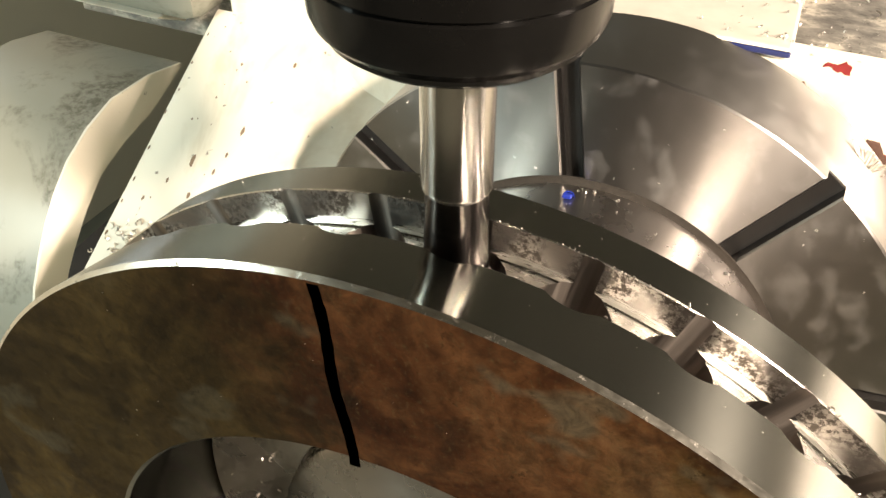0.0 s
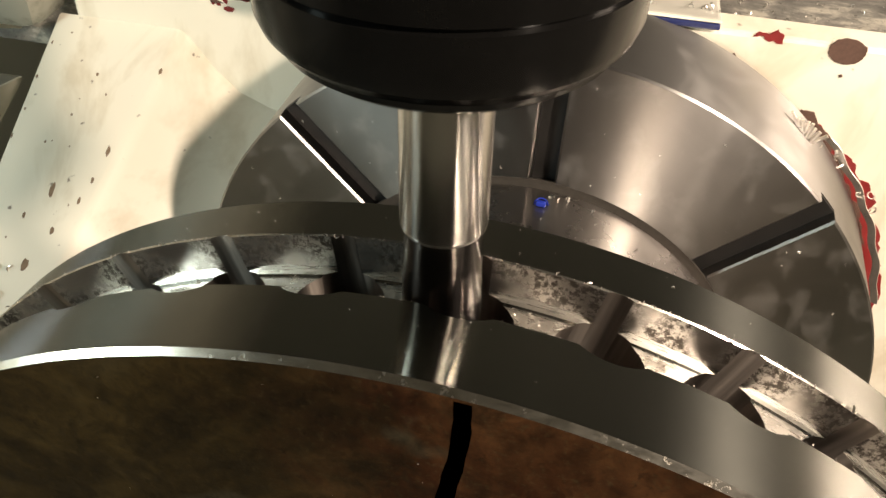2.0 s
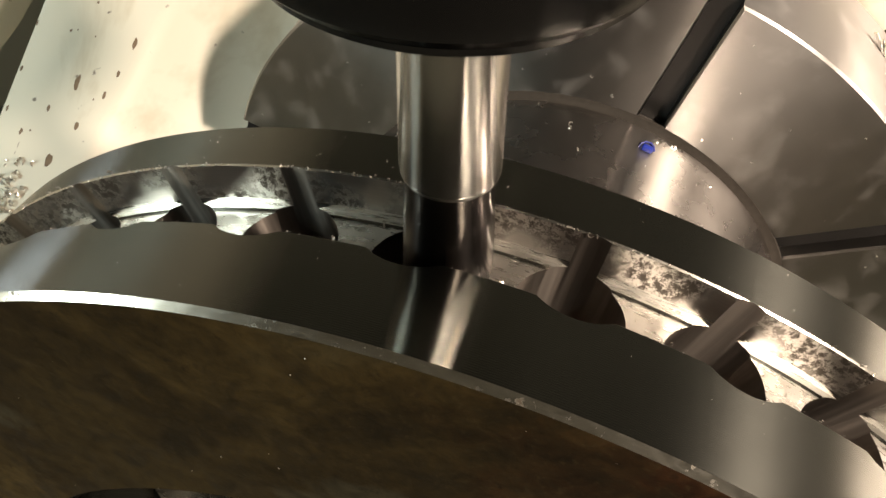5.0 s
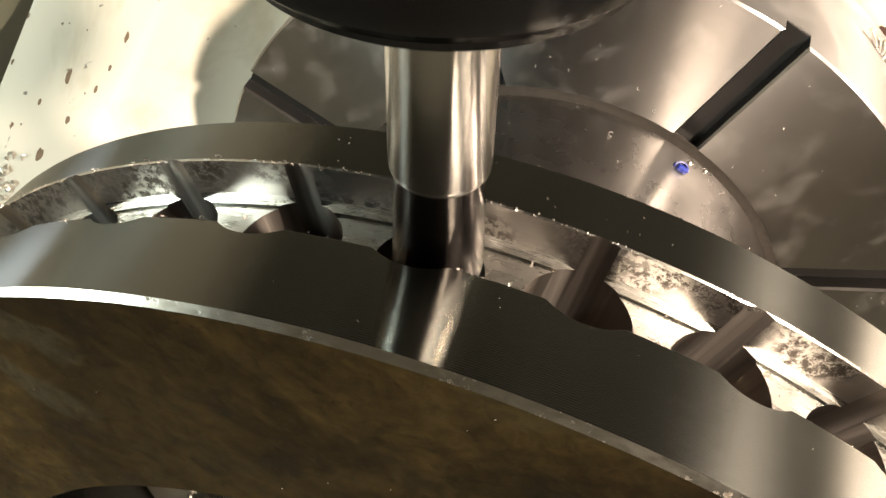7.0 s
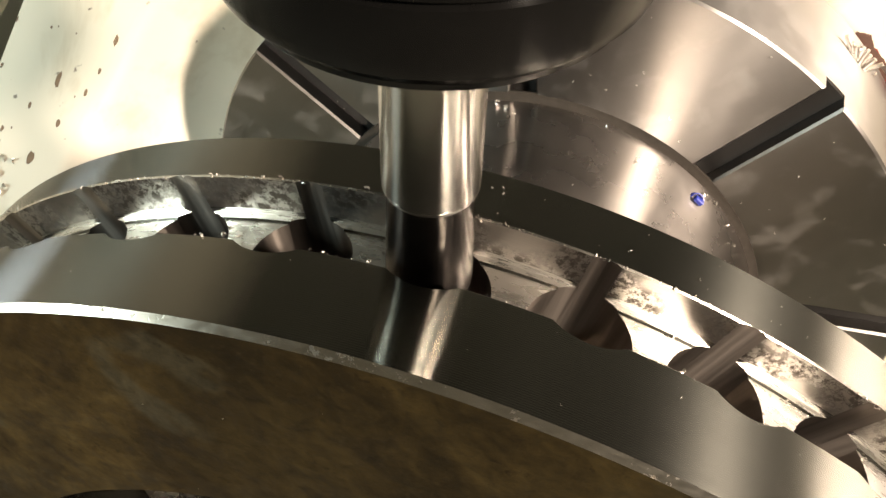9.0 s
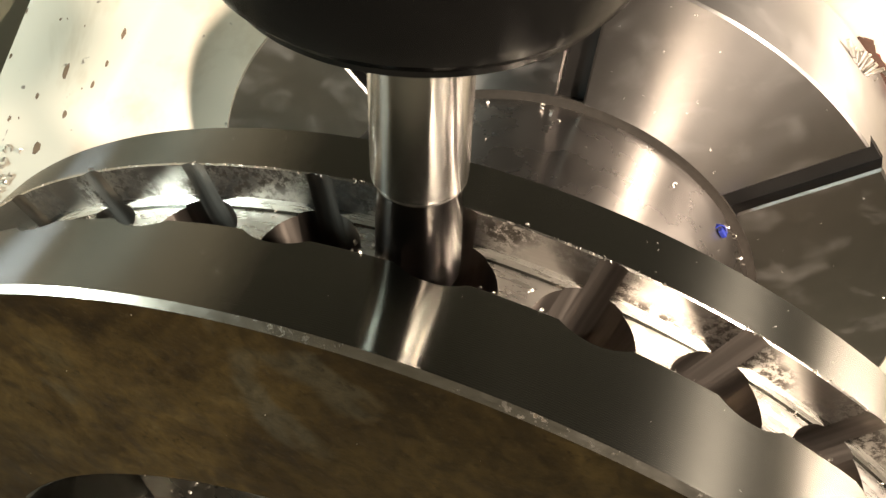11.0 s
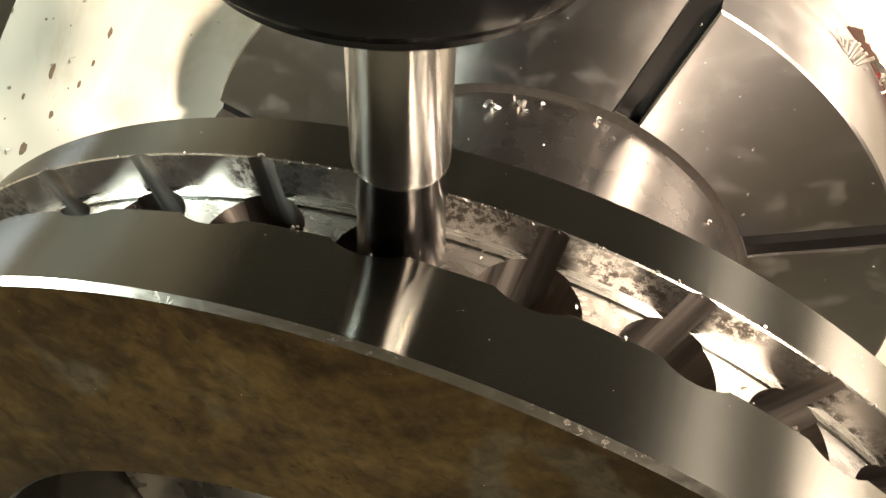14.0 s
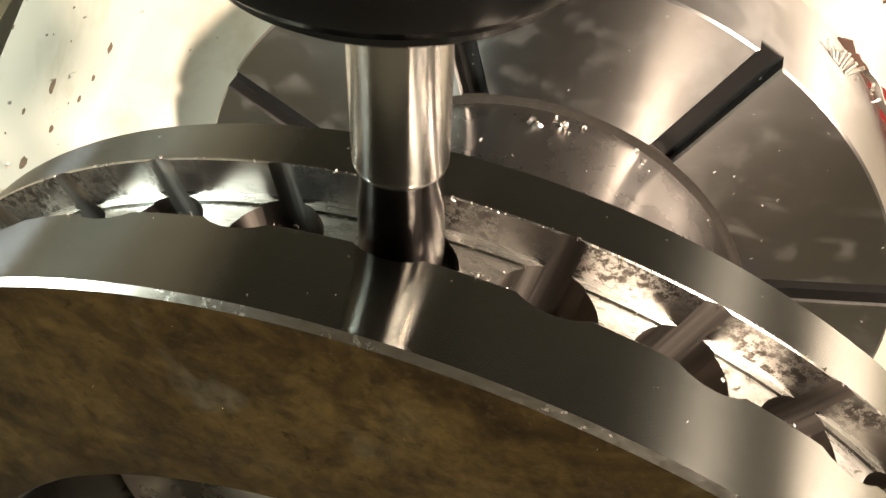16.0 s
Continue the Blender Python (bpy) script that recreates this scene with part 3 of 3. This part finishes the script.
# ---- the ring ----
def ring():
    root = new("steel_ring")
    tagged(root, "thick steel ring with rusty face, milled slot and radial holes", "workpiece")
    prof = [(98.2, 0.1), (99.2, -0.9), (148.8, -0.9), (149.9, 0.1), (147.0, 18.6), (146.7, 18.9), (137, 18.9), (137, 32.9), (137.5, 33.1), (137.5, 34.3), (145.75, 34.3), (146, 34.6),
            (145.2, 46.0), (144.5, 46.7), (99.2, 46.7), (98.2, 45.7)]
    base = part("ring_blank", lathe(prof, 360), RIM)
    bm = bmesh.new()
    for k in range(36):
        rot = Matrix.Rotation(radians(-35 + 10 * k), 4, "Y") @ Matrix.Translation((0, 25.6 * MM, 134 * MM))
        bmesh.ops.create_cone(bm, cap_ends=True, segments=40, radius1=9.05 * MM, radius2=9.05 * MM, depth=36 * MM, matrix=rot)
    drill = part("drill", bm, HOLE)
    mod = base.modifiers.new("holes", "BOOLEAN")
    mod.object, mod.operation, mod.solver = drill, "DIFFERENCE", "EXACT"
    me = bpy.data.meshes.new_from_object(base.evaluated_get(bpy.context.evaluated_depsgraph_get()))
    for ob in (base, drill):
        bpy.data.objects.remove(ob)
    me.name = "body"
    me.materials.clear()
    for m in (RIM, CHAMFER, FACE, SLOT, HOLE):
        me.materials.append(m)
    for p in me.polygons:
        c, n = p.center / MM, p.normal
        r = math.hypot(c.x, c.z)
        nr = (n.x * c.x + n.z * c.z) / max(r, 1e-6)
        if n.y < -0.97 and c.y < 0.0:
            i = 2
        elif c.y < 0.05 and r > 140 and n.y < -0.3:
            i = 1
        elif r > 145.7 and 0.2 < nr < 0.9:
            i = 1
        elif nr > 0.9 and r > 144:
            i = 0
        elif 18.7 < c.y < 34.5 and r > 136.5 and (nr > 0.9 or abs(n.y) > 0.99):
            i = 3
        elif r > 144 and c.y > 45:
            i = 1
        elif 16 < c.y < 38 and abs(nr) < 0.3 and abs(n.y) < 0.999:
            i = 4
        else:
            i = 0
        p.material_index = i
    me.shade_smooth()
    me.set_sharp_from_angle(angle=radians(20))
    body = new("body", me)
    body.parent = root
    # hand-drawn marker line on the rusty face
    rng = random.Random(4)
    bm = bmesh.new()
    prev = None
    for i in range(27):
        r = 148.2 - i * 2.0
        w = 1.45 + rng.uniform(-0.12, 0.12)
        cx = 0.5 * math.sin(i * 0.35) + rng.uniform(-0.05, 0.05)
        row = [bm.verts.new(Vector((cx + s * w, yy, r)) * MM) for s, yy in ((-1, -0.92), (1, -0.92))]
        if prev:
            bm.faces.new((prev[0], prev[1], row[1], row[0]))
        prev = row
    bmesh.ops.solidify(bm, geom=list(bm.faces), thickness=-0.03 * MM)
    bmesh.ops.recalc_face_normals(bm, faces=bm.faces)
    bmesh.ops.rotate(bm, cent=(0, 0, 0), matrix=Matrix.Rotation(radians(-2.96), 3, "Y"), verts=bm.verts)
    part("marker_line", bm, INK, root, "black marker line")
    return root


steel_ring = ring()

# ---- tool ----
TX, TY = 0.95, 27.3


def tool():
    root = new("end_mill")
    root.location = (TX * MM, TY * MM, 0)
    tagged(root, "carbide end mill with polished shank and dark coated cutter", "milling cutter")
    part("shank", lathe([(0.2, 196), (7.25, 196), (7.25, 158.8), (7.15, 158.5), (7.2, 158.2), (6.9, 157.5), (0.2, 157.5)], 96, "z", False), SHANK, root, smooth=30)
    part("cutter", lathe([(0.2, 157.6), (6.4, 157.6), (6.55, 155.5), (6.8, 147), (7.0, 139.4), (6.9, 137.7), (6.3, 137.3), (0.2, 137.3)], 96, "z", False), CUTTER, root, "dark coated cutting end", smooth=30)
    root2 = new("tool_holder")
    root2.location = (TX * MM, TY * MM, 0)
    tagged(root2, "black round collet chuck holding the end mill", "tool holder")
    part("clamping_nut", lathe([(7.7, 191.7), (7.7, 190.3), (19.8, 190.3), (22.0, 191.2), (23.7, 192.5), (24.1, 193.5), (25.7, 195.2), (26.4, 197.1), (26.8, 203.5), (26.2, 204.0), (7.7, 204.0)], 128, "z"), BLACK, root2, smooth=20)
    part("chuck_body", lathe([(0.3, 203.8), (26.4, 204.0), (27.4, 204.8), (28.6, 216.7), (29.1, 226.3), (29.1, 291.6), (38.6, 301.2), (38.6, 406.8), (0.3, 406.8)], 128, "z", False), BLACK, root2, smooth=20)
    part("spindle_nose", lathe([(0.3, 407), (70, 407), (75, 412), (75, 780), (0.3, 780)], 96, "z", False), DARK, root2, smooth=20)


tool()


# ---- chips ----
def curl(rng, size, turns, width):
    """A small curled steel chip: a ribbon wound on a helix."""
    bm = bmesh.new()
    n = max(8, int(turns * 10))
    prev = None
    for i in range(n + 1):
        a = 2 * math.pi * turns * i / n
        r = size * (1.0 - 0.25 * i / n)
        c = Vector((r * math.cos(a), width * 1.3 * i / n * turns, r * math.sin(a)))
        o = c * 0.86
        o.y = c.y
        row = [bm.verts.new((p + Vector((0, d, 0))) * MM) for p, d in ((c, 0), (c, width), (o, width), (o, 0))]
        if prev:
            for j in range(4):
                bm.faces.new((prev[j], prev[(j + 1) % 4], row[(j + 1) % 4], row[j]))
        else:
            bm.faces.new(row)
        prev = row
    bm.faces.new(list(reversed(prev)))
    bmesh.ops.recalc_face_normals(bm, faces=bm.faces)
    bmesh.ops.rotate(bm, cent=(0, 0, 0), matrix=Euler([rng.uniform(0, 6.28) for _ in range(3)]).to_matrix(), verts=bm.verts)
    return bm


def join(bms):
    out = bmesh.new()
    for bm in bms:
        me = bpy.data.meshes.new("tmp")
        bm.to_mesh(me)
        bm.free()
        out.from_mesh(me)
        bpy.data.meshes.remove(me)
    return out


def moved(bm, m):
    bmesh.ops.transform(bm, matrix=m, verts=bm.verts)
    return bm


def on_axis(angle, r, y, r_off=0.0):
    return Matrix.Rotation(radians(angle), 4, "Y") @ Matrix.Translation((0, y * MM, (r + r_off) * MM))


RNG = random.Random(21)
CARRIED = []


def chip_coil():
    """A wound chip caught between the faceplate and the housing."""
    bms = []
    for i in range(8):
        u = (i + RNG.uniform(-0.25, 0.25)) / 7
        m = Matrix.Translation(Vector((80.5 + 8.5 * u, 176.5 + RNG.uniform(-0.6, 0.6), 99.5 - 6.5 * u + RNG.uniform(-1, 1))) * MM) @ Matrix.Rotation(radians(-30 + 75 * u + RNG.uniform(-9, 9)), 4, "Y")
        rod = bmesh.new()
        bmesh.ops.create_cone(rod, cap_ends=True, segments=12, radius1=0.75 * MM, radius2=RNG.uniform(0.5, 0.7) * MM, depth=RNG.uniform(4.0, 6.0) * MM)
        bms.append(moved(rod, m))
    ribbon, prev = bmesh.new(), None
    for i in range(40):
        a = radians(47 + 34 * i / 39)
        row = []
        for r, y in ((125.6, 186.4), (127.9, 184.9), (128.1, 185.2), (125.8, 186.8)):
            r += 0.5 * math.sin(i * 0.7) + 2.6
            row.append(ribbon.verts.new(Vector((r * math.sin(a), y, r * math.cos(a))) * MM))
        if prev:
            for j in range(4):
                ribbon.faces.new((prev[j], row[j], row[(j + 1) % 4], prev[(j + 1) % 4]))
        prev = row
    bmesh.ops.recalc_face_normals(ribbon, faces=ribbon.faces)
    bms.append(ribbon)
    for i in range(10):
        u = RNG.random()
        m = Matrix.Translation(Vector((82 + 36 * u, 180.5 + RNG.uniform(0, 2), 97 - 33 * u + RNG.uniform(-2, 2))) * MM)
        bms.append(moved(curl(RNG, RNG.uniform(0.8, 1.8), RNG.uniform(0.5, 1.2), 0.6), m))
    ob = part("wound_chips", join(bms), CHIP)
    tagged(ob, "clump of wound silvery steel chips on the housing", "metal chips", kind="stuff")


PLAN.append(CASTING_PLAN)
chip_coil()


def loose_chips():
    """Swarf lying about on the deck, the cover sheet and the worn top."""
    bms = []
    for _ in range(60):
        y = RNG.gauss(116, 7)
        x = RNG.gauss(-207, 5)
        size = RNG.uniform(0.6, 1.9)
        bms.append(moved(curl(RNG, size, RNG.uniform(0.5, 1.3), size * 0.7), Matrix.Translation(Vector((x, y, deck_z(y) + size * 0.8)) * MM)))
    tagged(part("chip_heap", join(bms), CHIP), "heap of shiny steel swarf on the sloping deck", "metal chips", kind="stuff")
    bms = []
    for _ in range(260):
        x = RNG.uniform(20, 200)
        y = RNG.uniform(193, 275)
        z = 124.8 if x < 53 else (121.0 if y < 204 else 119.7)
        if x > 53 and y < 204 and RNG.random() < 0.85:
            continue
        size = min(2.2, 0.25 + RNG.expovariate(2.2))
        bms.append(moved(curl(RNG, size, RNG.uniform(0.4, 1.0), size * 0.6), Matrix.Translation(Vector((x, y, z + size * 0.5)) * MM)))
    tagged(part("loose_swarf", join(bms), CHIP), "scattered shiny steel swarf on the grey top", "metal chips", kind="stuff")


loose_chips()
PLAN.pop()


def plate_chips():
    """Chips and coolant drops stuck to hub and plate, which turn with them."""
    bm = join([curl(RNG, 2.5, 1.3, 1.8), box(-1.6, 1.6, -0.9, 0.9, -0.7, 0.9, 0.4)])
    ob = part("blue_chip", moved(bm, on_axis(1.2, RH, YF - 10, 1.0)), BLUE)
    tagged(ob, "small bright blue plastic chip on the hub", "chip")
    CARRIED.append(ob)
    bms = []
    spots = [(-78.3, 141, 2.0), (-77.0, 143, 1.6), (-72.4, 143, 1.5), (-72.0, 146, 1.2), (-74.5, 147, 0.9), (-67.0, 147, 1.0), (-51.4, 145, 1.2), (-54.5, 147, 1.0), (-50.0, 143, 0.8), (-1.0, 147, 1.2), (1.5, 146, 0.9), (3.5, 147.5, 0.9),
             (10.0, 146, 0.7), (14.0, 143, 0.8), (44.0, 146, 1.4), (46.0, 148, 1.0), (22.0, 138, 0.6), (-20.0, 140, 0.8)]
    for _ in range(40):
        spots.append((RNG.uniform(-110, 70), RNG.uniform(95, 149), RNG.uniform(0.2, 0.5)))
    for a, y, size in spots:
        bms.append(moved(curl(RNG, size, RNG.uniform(0.5, 1.1), size * 0.6), on_axis(a + 4.0, RH, y + 4.5, size * 0.5)))
    for _ in range(36):
        r, a = RNG.uniform(80, 123), RNG.uniform(-110, 70)
        size = RNG.uniform(0.2, 0.55)
        bms.append(moved(curl(RNG, size, RNG.uniform(0.4, 1.0), size * 0.6), on_axis(a, r, YF - 0.3, 0.0)))
    for _ in range(70):
        r, a = RNG.uniform(66, 94), RNG.uniform(-150, 60)
        size = RNG.choice((RNG.uniform(0.2, 0.5), RNG.uniform(0.5, 1.2)))
        bms.append(moved(curl(RNG, size, RNG.uniform(0.4, 1.2), size * 0.7), on_axis(a, r, 40 - size * 0.5)))
    ob = part("steel_chips", join(bms), CHIP)
    tagged(ob, "small silvery steel chips sticking to hub and faceplate", "metal chips", kind="stuff")
    CARRIED.append(ob)


plate_chips()


def ring_burrs():
    """Torn burrs along the slot's edges and fine chips lying on the rim and the hole edges."""
    bms = []
    for i in range(760):
        a = RNG.uniform(-130, 60)
        edge = RNG.random()
        size = min(0.85, 0.07 + RNG.expovariate(7.0))
        if edge < 0.62:
            y, r = 34.35, 146.0
        else:
            y, r = 18.8, 147.0
            if abs((a + 35 + 5) % 10 - 5) < 2.6:
                continue
        bms.append(moved(curl(RNG, size, RNG.uniform(0.25, 0.7), size * 0.5), on_axis(a, r, y + RNG.uniform(-0.15, 0.15), size * 0.2)))
    for i in range(110):
        a, y = RNG.uniform(-130, 60), RNG.choice((RNG.uniform(2, 17), RNG.uniform(36, 45)))
        size = RNG.uniform(0.08, 0.28)
        bms.append(moved(curl(RNG, size, 0.5, size * 0.5), on_axis(a, 146.0 + (1.0 + 2.9 * (18.6 - y) / 18.7 if y < 19 else 0.07 * (34.6 - y)), y, size * 0.2)))
    for k in range(-9, 10):
        for _ in range(5):
            size = RNG.uniform(0.2, 0.6)
            bms.append(moved(curl(RNG, size, 0.8, size * 0.6), on_axis(-35 + 10 * k + RNG.uniform(3, 7), 137.0, RNG.uniform(21, 33), size * 0.5)))
    for i in range(36):
        a, r = RNG.uniform(-110, 40), RNG.uniform(100, 147)
        size = RNG.uniform(0.08, 0.22)
        bms.append(moved(curl(RNG, size, 0.5, size * 0.5), on_axis(a, r, -0.95)))
    part("burr_fringe", join(bms), BURR, steel_ring, "fine bright burrs along the slot edges")["kind"] = "stuff"


ring_burrs()


# ---- motion ----
def motions():
    turn = [(0.0, -3.5), (2.0, 7.32), (4.0, 18.27), (6.5, 32.09), (9.0, 46.08), (11.5, 60.23), (14.0, 74.44), (16.0, 85.82)]
    walk(steel_ring, [(t, pose(0, 0, 0, 0, a, 0)) for t, a in turn])
    table = [(0.0, -7.6), (1.5, -0.3), (4.0, 11.4), (6.5, 24.1), (9.0, 37.3), (11.5, 50.3), (14.0, 63.5), (16.0, 74.3)]
    for ob in (plate, *CARRIED):
        walk(ob, [(t, pose(PX * MM, 0, PZ * MM, 0, a, 0)) for t, a in table])


motions()
